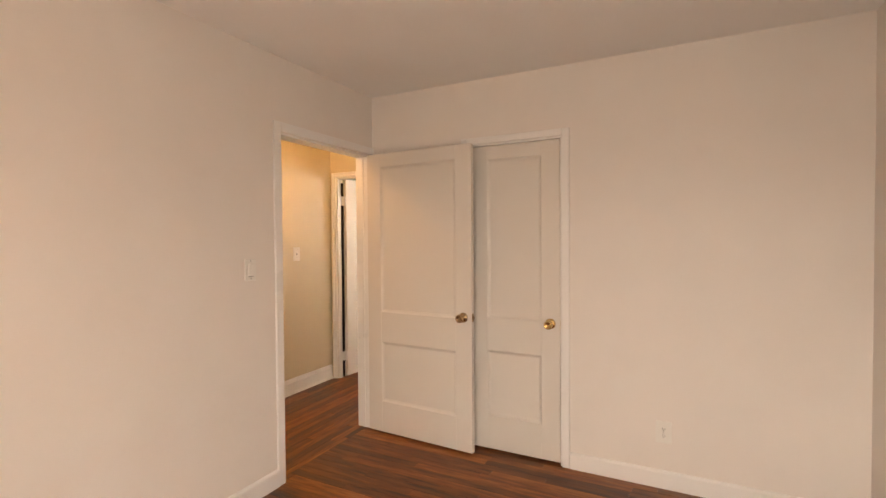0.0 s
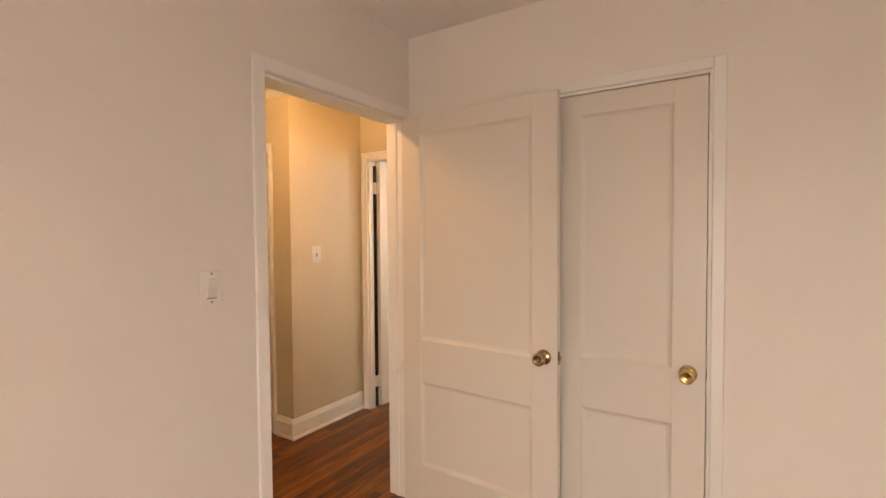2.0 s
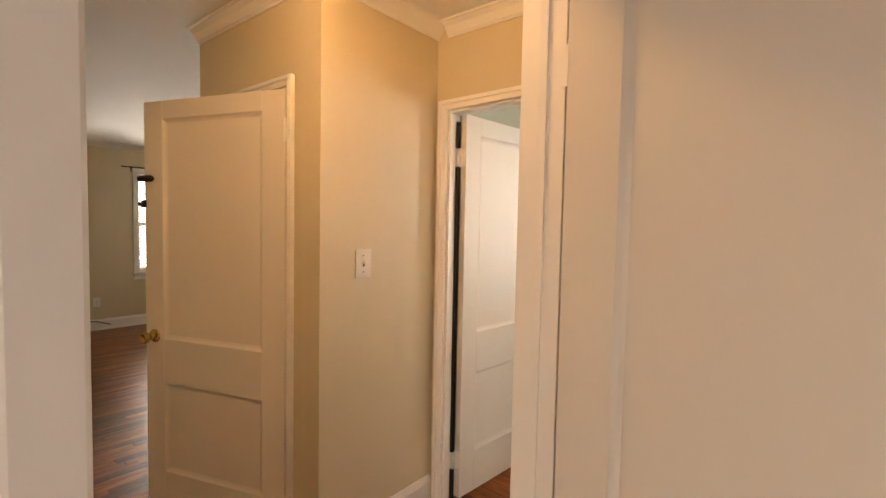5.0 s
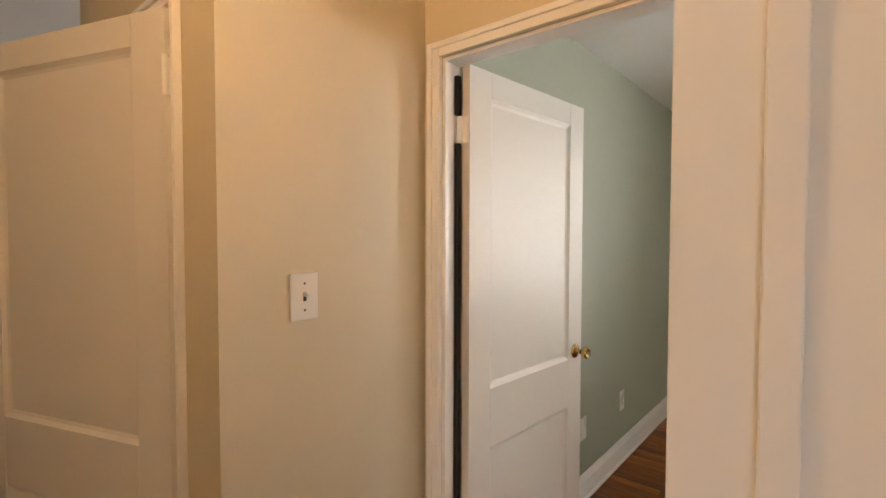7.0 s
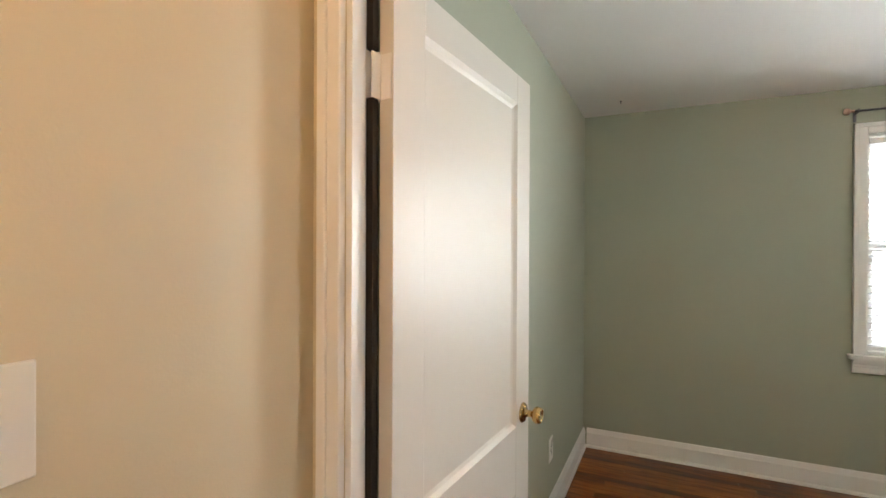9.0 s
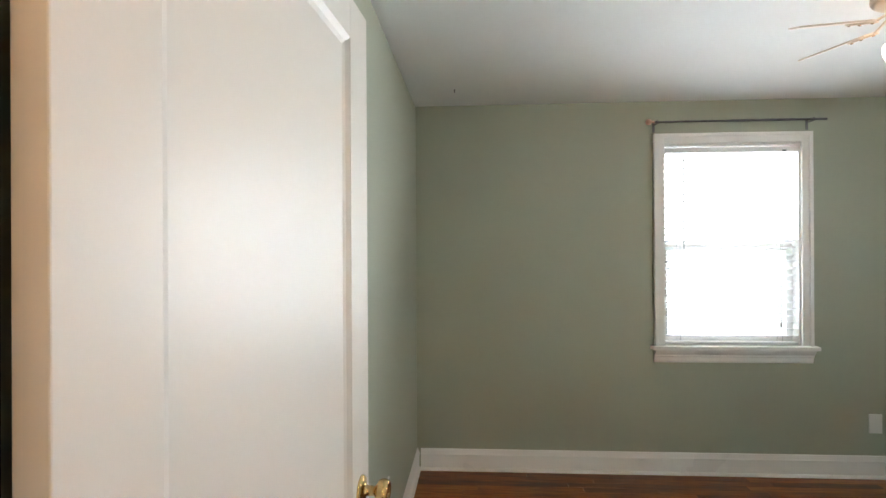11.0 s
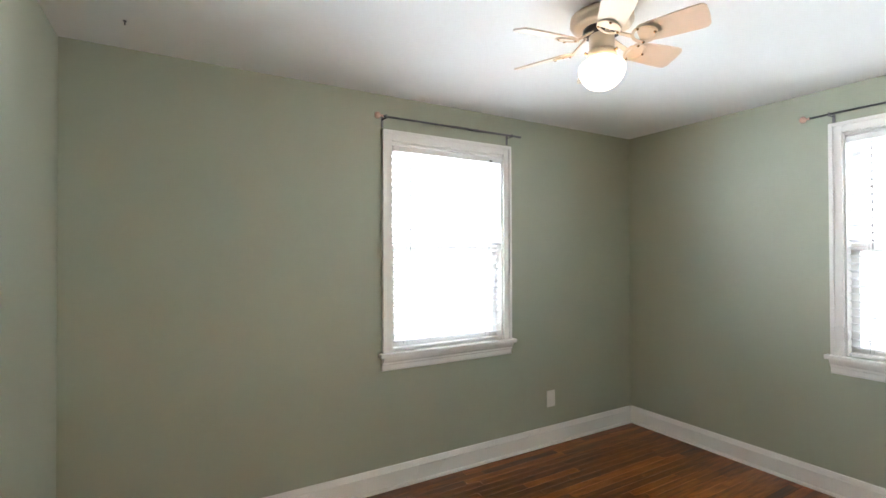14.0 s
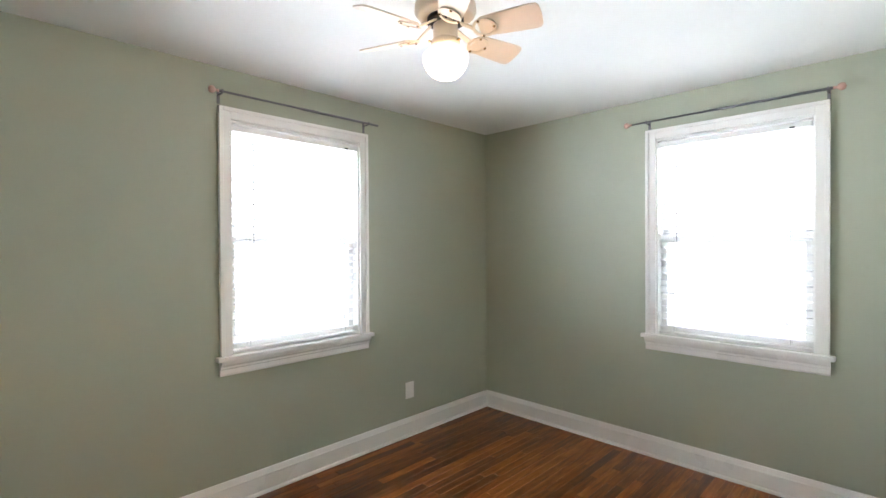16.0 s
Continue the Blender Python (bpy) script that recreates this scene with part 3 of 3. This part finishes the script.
    part("bottom_rail", box(x0 + 0.017, x1 - 0.017, -0.058, -0.008, z0 + 0.001, z0 + 0.020, 0.004), BLIND, bl)
    for x in (x0 + 0.115, x1 - 0.115):
        for y in (-0.0605, -0.0075):
            part("ladder_cord", box(x - 0.001, x + 0.001, y, y + 0.0015, z0 + 0.03, z1 - 0.06), CORD, bl)
    wx = x1 - 0.135 if lit_side else x0 + 0.135
    part("tilt_wand", moved(lathe([(0.0, 0), (0.0042, 0.002), (0.0042, 0.60), (0.002, 0.62), (0.0, 0.622)], 8), Matrix.Translation((wx, 0.004, z1 - 0.69))), CORD, bl, "thin hanging tilt wand")
    px = x0 + 0.13 if lit_side else x1 - 0.13
    part("lift_cord", box(px - 0.001, px + 0.001, 0.001, 0.0025, z0 + 0.16, z1 - 0.06), CORD, bl)
    part("cord_tassel", moved(lathe([(0.0, 0), (0.006, 0.002), (0.005, 0.03), (0.002, 0.04), (0.0, 0.042)], 10), Matrix.Translation((px, 0.004, z0 + 0.12))), CORD, bl)
    return ob


NORTH_M = Matrix.Translation((0, GY2, 0)) @ Matrix.Rotation(math.pi, 4, 'Z')
EAST_M = Matrix.Translation((GX1, 0, 0)) @ Matrix.Rotation(math.pi / 2, 4, 'Z')
WEST_M = Matrix.Translation((LX0, 0, 0)) @ Matrix.Rotation(-math.pi / 2, 4, 'Z')
# local x runs against world x on the north wall, along world y on the east walls, against it on the west wall
window("window_1", NORTH_M, (-W1[1], -W1[0], W1[2], W1[3]), 18, "white painted sash window with moulded casing in the sage wall", "blinds")
window("window_2", EAST_M, (W2[0], W2[1], W2[2], W2[3]), 18, "white painted sash window with moulded casing in the sage wall", "blinds")
window("window_3", WEST_M, (-WL[1], -WL[0], WL[2], WL[3]), 18, "white painted sash window in the living room wall", "blinds")


def curtain_rod(m, a0, a1, z, brackets, finials, off=0.055, dark=False):
    """A thin metal rod on two brackets, local x along the wall, y into the room."""
    metal = BLACK_METAL if dark else STEEL
    ob = thing("curtain_rod", m, "thin grey metal curtain rod on two brackets above the window" if not dark else "thin dark metal curtain rod above the living room window", "curtain rod")
    mid = a0 + 0.55 * (a1 - a0)
    part("rod", moved(lathe([(0.0, a0), (0.008, a0), (0.008, mid), (0.0062, mid + 0.001), (0.0062, a1), (0.0, a1)], 12, 'X'), Matrix.Translation((0, off, z))), metal, ob)
    for b in brackets:
        part("bracket", boxes((b - 0.008, b + 0.008, 0.0, 0.004, z - 0.055, z + 0.012), (b - 0.005, b + 0.005, 0.003, off + 0.010, z - 0.012, z - 0.008), (b - 0.005, b + 0.005, off + 0.007, off + 0.012, z - 0.012, z + 0.010), bevel=0.001), metal, ob)
    for f, material, side in finials:
        prof = [(0.0, 0), (0.008, 0.001), (0.008, 0.012), (0.005, 0.016), (0.016, 0.024), (0.021, 0.036), (0.016, 0.050), (0.0, 0.056)]
        part("finial", moved(lathe([(r, side * h) for r, h in prof], 16, 'X'), Matrix.Translation((f, off, z))), material, ob, "peach coloured ball finial" if material is PINK else "")
    return ob


curtain_rod(NORTH_M, -1.60, -0.530, 2.297, (-1.515, -0.545), [(-0.530, PINK, 1)])
curtain_rod(EAST_M, 1.280, 2.350, 2.278, (1.300, 2.250), [(1.280, PINK, -1), (2.350, PINK, 1)])
curtain_rod(WEST_M, -2.33, -1.12, 2.185, (-2.22, -1.245), [], dark=True)


# ---- wall plates ----
def plate(name, m, label, category, kind, w=0.041, h=0.062):
    """Switch or outlet plate: local x along the wall, y into the room, centred on its place."""
    ob = thing(name, m, label, category)
    part("cover_plate", box(-w, w, 0, 0.006, -h, h, 0.0028), PLASTIC, ob)
    if kind == "toggle":
        part("toggle_slot", box(-0.005, 0.005, 0.006, 0.0066, -0.012, 0.012), DARK, ob)
        part("toggle", moved(box(-0.0042, 0.0042, 0, 0.018, -0.005, 0.005, 0.001), Matrix.Translation((0, 0.005, 0.004)) @ Matrix.Rotation(radians(28), 4, 'X')), PLASTIC, ob)
        for z in (-0.036, 0.036):
            part("screw", moved(lathe([(0.0, 0), (0.0035, 0), (0.003, 0.0012), (0, 0.0014)], 10, 'Y'), Matrix.Translation((0, 0.0058, z))), STEEL, ob)
    elif kind == "rocker":
        part("rocker", moved(box(-0.0165, 0.0165, -0.002, 0.005, -0.033, 0.033, 0.002), Matrix.Translation((0, 0.0065, 0)) @ Matrix.Rotation(radians(-5), 4, 'X')), PLASTIC, ob)
        part("rocker_gap", box(-0.018, 0.018, 0.0058, 0.0064, -0.0365, -0.034), DARK, ob)
        for z in (-0.048, 0.048):
            part("screw", moved(lathe([(0.0, 0), (0.0035, 0), (0.003, 0.0012), (0, 0.0014)], 10, 'Y'), Matrix.Translation((0, 0.0058, z))), STEEL, ob)
    elif kind == "outlet":
        for z in (-0.019, 0.019):
            rec = part("receptacle", box(-0.0165, 0.0165, 0.005, 0.0082, z - 0.014, z + 0.014, 0.002), PLASTIC, ob)
            for x in (-0.006, 0.006):
                part("slot", box(x - 0.0012, x + 0.0012, 0.0080, 0.0086, z - 0.002, z + 0.007), DARK, rec)
            part("ground_hole", box(-0.0022, 0.0022, 0.0080, 0.0086, z - 0.010, z - 0.006), DARK, rec)
        part("screw", moved(lathe([(0.0, 0), (0.003, 0), (0.0025, 0.001), (0, 0.0012)], 10, 'Y'), Matrix.Translation((0, 0.0058, 0))), STEEL, ob)
    return ob


TO_EAST = Matrix.Rotation(-math.pi / 2, 4, 'Z')    # looks to +x
TO_SOUTH = Matrix.Rotation(math.pi, 4, 'Z')        # looks to -y
plate("light_switch", Matrix.Translation((HX, 0.332, 1.292)) @ TO_EAST, "white plastic toggle light switch on the beige hall wall", "light switch", "toggle", 0.043, 0.064)
plate("light_switch", Matrix.Translation((0.0, -1.162, 1.262)) @ TO_EAST, "white plastic rocker light switch beside the bedroom doorway", "light switch", "rocker", 0.037, 0.058)
plate("wall_outlet", Matrix.Translation((1.985, AN, 0.320)) @ TO_SOUTH, "white duplex power outlet low on the bedroom wall", "outlet", "outlet")
plate("wall_outlet", Matrix.Translation((1.928, GY2, 0.347)) @ TO_SOUTH, "white blank cover plate low on the sage wall", "outlet", "blank")
plate("wall_outlet", Matrix.Translation((-1.045, 2.625, 0.392)) @ TO_EAST, "white duplex power outlet low on the sage wall", "outlet", "outlet")
plate("wall_outlet", Matrix.Translation((-1.056, 2.035, 0.397)) @ TO_EAST, "white blank cover plate low on the sage wall", "outlet", "blank")

plate("wall_outlet", Matrix.Translation((LX0, 0.83, 0.37)) @ TO_EAST, "small white power outlet low on the living room wall", "outlet", "outlet")

# small hook in the green room's ceiling
ch = thing("ceiling_hook", Matrix.Translation((-0.754, 3.383, HG)), "small dark screw hook in the white ceiling", "hook")
part("hook", lathe([(0.0, 0.0), (0.007, 0.0), (0.006, -0.004), (0.003, -0.006), (0.003, -0.018), (0.0, -0.019)], 10), STEEL, ch)

# hall ceiling lamp
hl = thing("ceiling_light", Matrix.Translation((-0.60, -0.38, H)), "small round lit glass ceiling light in the hall", "ceiling light")
part("canopy", lathe([(0.0, 0.0), (0.075, 0.0), (0.075, -0.006), (0.070, -0.014), (0.0, -0.016)], 28), TRIM, hl)
hg = part("glass_shade", lathe([(0.060, -0.016), (0.070, -0.028), (0.074, -0.045), (0.064, -0.068), (0.040, -0.082), (0.0, -0.086)], 28), SHADE_LIT, hl, "lit frosted glass bowl")
hg.visible_shadow = False


# ---- ceiling fan ----
FX, FY = 0.946, 2.339
fan = thing("ceiling_fan", pose(FX, FY, HG), "cream six-blade ceiling fan with a lit white globe lamp", "ceiling fan")
part("motor_housing", lathe([(0.0, 0.0), (0.088, 0.0), (0.092, -0.005), (0.112, -0.009), (0.124, -0.018), (0.126, -0.045), (0.119, -0.050), (0.121, -0.055), (0.108, -0.064), (0.088, -0.068), (0.0, -0.069)], 40), FAN_CREAM, fan)
part("motor_rotor", lathe([(0.0, -0.067), (0.074, -0.067), (0.076, -0.086), (0.066, -0.092), (0.0, -0.093)], 32), BLACK_METAL, fan, "dark motor ring behind the blade irons")
part("switch_housing", lathe([(0.0, -0.090), (0.046, -0.090), (0.050, -0.096), (0.050, -0.150), (0.044, -0.160), (0.0, -0.160)], 32), FAN_CREAM, fan)
part("lamp_fitter", lathe([(0.0, -0.158), (0.056, -0.158), (0.059, -0.164), (0.059, -0.180), (0.053, -0.188), (0.0, -0.189)], 32), FAN_CREAM, fan)
for a in (35, 155, 275):
    part("thumb_screw", moved(lathe([(0.0, 0.0), (0.003, 0.0), (0.003, 0.010), (0.006, 0.011), (0.006, 0.016), (0.0, 0.017)], 10, 'X'), Matrix.Rotation(radians(a), 4, 'Z') @ Matrix.Translation((0.056, 0, -0.170))), BRASS, fan)
globe_profile = [(0.050, -0.186), (0.056, -0.191)] + [(0.092 * math.sin(a) ** 0.9, -0.226 + (0.034 if a < math.pi / 2 else 0.090) * math.cos(a)) for a in [math.pi * k / 22 for k in range(5, 22)]] + [(0.0, -0.316)]
globe = part("globe", lathe(globe_profile, 48), GLOBE, fan, "lit opal glass globe")
globe.visible_shadow = False
bm = bmesh.new()
# blade: rounded paddle
outline = [(0.145, 0.034), (0.16, 0.046), (0.22, 0.052), (0.30, 0.057), (0.360, 0.059), (0.380, 0.056), (0.390, 0.042), (0.393, 0.0)]
pts = outline + [(x, -y) for x, y in reversed(outline[:-1])]
top = [bm.verts.new((x, y, 0.003)) for x, y in pts]
bot = [bm.verts.new((x, y, -0.003)) for x, y in pts]
bm.faces.new(top)
bm.faces.new(list(reversed(bot)))
for i in range(len(pts)):
    k = (i + 1) % len(pts)
    bm.faces.new((top[i], bot[i], bot[k], top[k]))
blade_mesh = mesh_of("blade", bm, FAN_BLADE)
# blade iron: an arm that forks into a ring plate with screws
bm = bmesh.new()
put_box(bm, 0.058, 0.128, -0.010, 0.010, -0.004, 0.003, 0.0015)
for v in bm.verts:
    v.co.z += 0.046 * (0.128 - v.co.x) / 0.07 - 0.004
ring = []
for i in range(20):
    a = 2 * math.pi * i / 20
    ring.append([bm.verts.new((0.168 + r * 1.05 * math.cos(a), r * math.sin(a), z)) for r, z in ((0.046, -0.004), (0.036, -0.005), (0.036, -0.009), (0.046, -0.010))])
for i in range(20):
    a, b = ring[i], ring[(i + 1) % 20]
    for q in range(4):
        w = (q + 1) % 4
        bm.faces.new((a[q], b[q], b[w], a[w]))
iron_mesh = mesh_of("blade_iron", bm, FAN_CREAM)
screw_mesh = mesh_of("screw", lathe([(0.0, -0.011), (0.006, -0.011), (0.005, -0.015), (0.0, -0.016)], 10), BRONZE)
for i in range(6):
    turn = pose(0, 0, -0.131, 0, 0, -9.5 + 60 * i)
    iron = new("blade_iron", iron_mesh)
    iron.parent, iron.matrix_basis = fan, turn @ pose(0, 0, 0, -20, 0, 0)
    bl = new("blade", blade_mesh)
    bl.parent, bl.matrix_basis = fan, turn @ pose(0, 0, 0, -20, 0, 0)
    for sx, sy in ((0.154, 0.038), (0.154, -0.038), (0.208, 0.0)):
        sc = new("screw", screw_mesh)
        sc.parent, sc.matrix_basis = iron, Matrix.Translation((sx, sy, 0.002))

# ---- cable on the living room floor ----
cu = bpy.data.curves.new("floor_cable", 'CURVE')
cu.dimensions, cu.bevel_depth, cu.bevel_resolution = '3D', 0.006, 3
sp = cu.splines.new('BEZIER')
cable_points = [(-6.86, 0.50, 0.006), (-6.90, 0.58, 0.085), (-6.915, 0.78, 0.125), (-6.88, 0.92, 0.085), (-6.87, 0.96, 0.07)]
sp.bezier_points.add(len(cable_points) - 1)
for bp, co in zip(sp.bezier_points, cable_points):
    bp.co, bp.handle_left_type, bp.handle_right_type = co, 'AUTO', 'AUTO'
cable = new("floor_cable", cu)
cu.materials.append(CABLE)
tagged(cable, "thin black cable looping against the living room baseboard", "cable")


# ---- floors: oak strips ----
def floor_area(name, x0, x1, y0, y1, along, label, near=None):
    """Strips of 57 mm with staggered butt joints on a dark base. near: the stretch (x0, x1, y0, y1) whose strips are objects."""
    base = structure(name, box(x0, x1, y0, y1, -0.05, -0.0035), SUBFLOOR, label, "floor")
    wide, gap, lengths = 0.057, 0.0010, (0.45, 0.65, 0.85, 1.1, 1.4)
    shared = {}
    rest = bmesh.new()
    a0, a1, b0, b1 = (x0, x1, y0, y1) if along == 'x' else (y0, y1, x0, x1)
    def slab(bm, l, w):
        c = 0.0008
        ring = [[bm.verts.new((u, v, z)) for u, v in ((e, e), (l - e, e), (l - e, w - e), (e, w - e))] for e, z in ((0, -0.004), (0, -c), (c, 0))]
        made = [v for r in ring for v in r]
        for p, q in zip(ring, ring[1:]):
            for i in range(4):
                k = (i + 1) % 4
                bm.faces.new((p[i], p[k], q[k], q[i]))
        bm.faces.new(ring[-1])
        return made
    count = 0
    b = b0
    while b < b1 - 0.005:
        w = min(wide, b1 - b) - gap
        a = a0 - random.uniform(0, 0.8)
        while a < a1 - 0.002:
            l = random.choice(lengths)
            s, e = max(a, a0), min(a + l, a1)
            a += l
            if e - s < 0.01:
                continue
            cut = e - s - gap
            m = Matrix.Translation((s, b, 0)) if along == 'x' else Matrix(((0, -1, 0, b + w), (1, 0, 0, s), (0, 0, 1, 0), (0, 0, 0, 1)))
            cx, cy = (s + cut / 2, b + w / 2) if along == 'x' else (b + w / 2, s + cut / 2)
            if near and near[0] < cx < near[1] and near[2] < cy < near[3] and count < 300:
                key = (round(cut, 3), round(w, 4))
                if key not in shared:
                    bm = bmesh.new()
                    slab(bm, cut, w)
                    shared[key] = mesh_of("floor_strip", bm, FLOOR_X if along == 'x' else FLOOR_Y)
                ob = new("floor_strip", shared[key])
                ob.parent, ob.matrix_basis = base, m
                count += 1
            else:
                for v in slab(rest, cut, w):
                    v.co = m @ v.co
        b += wide
    if rest.verts:
        r = part("floor_strips", rest, FLOOR_X_REST if along == 'x' else FLOOR_Y_REST, base)
        tagged(r, "stained oak floor strips", "", "", "stuff")
    return base


OAK = "red-brown stained oak strip floor with a satin finish"
floor_area("floor_green", GXD, GX1, GY1 - 0.03, GY2, 'x', OAK, (-1.1, 2.9, 1.1, 3.7))
floor_area("floor_bedroom", -0.05, AX1, AY0, 0.70, 'x', OAK, (-0.1, 2.0, -1.3, 0.0))
floor_area("floor_hall", LX, -0.05, HY0, GY1 - 0.03, 'y', OAK, (-1.2, 0.0, -1.1, 0.9))
floor_area("floor_living", LX0, LX, LY0, LY1, 'y', OAK)
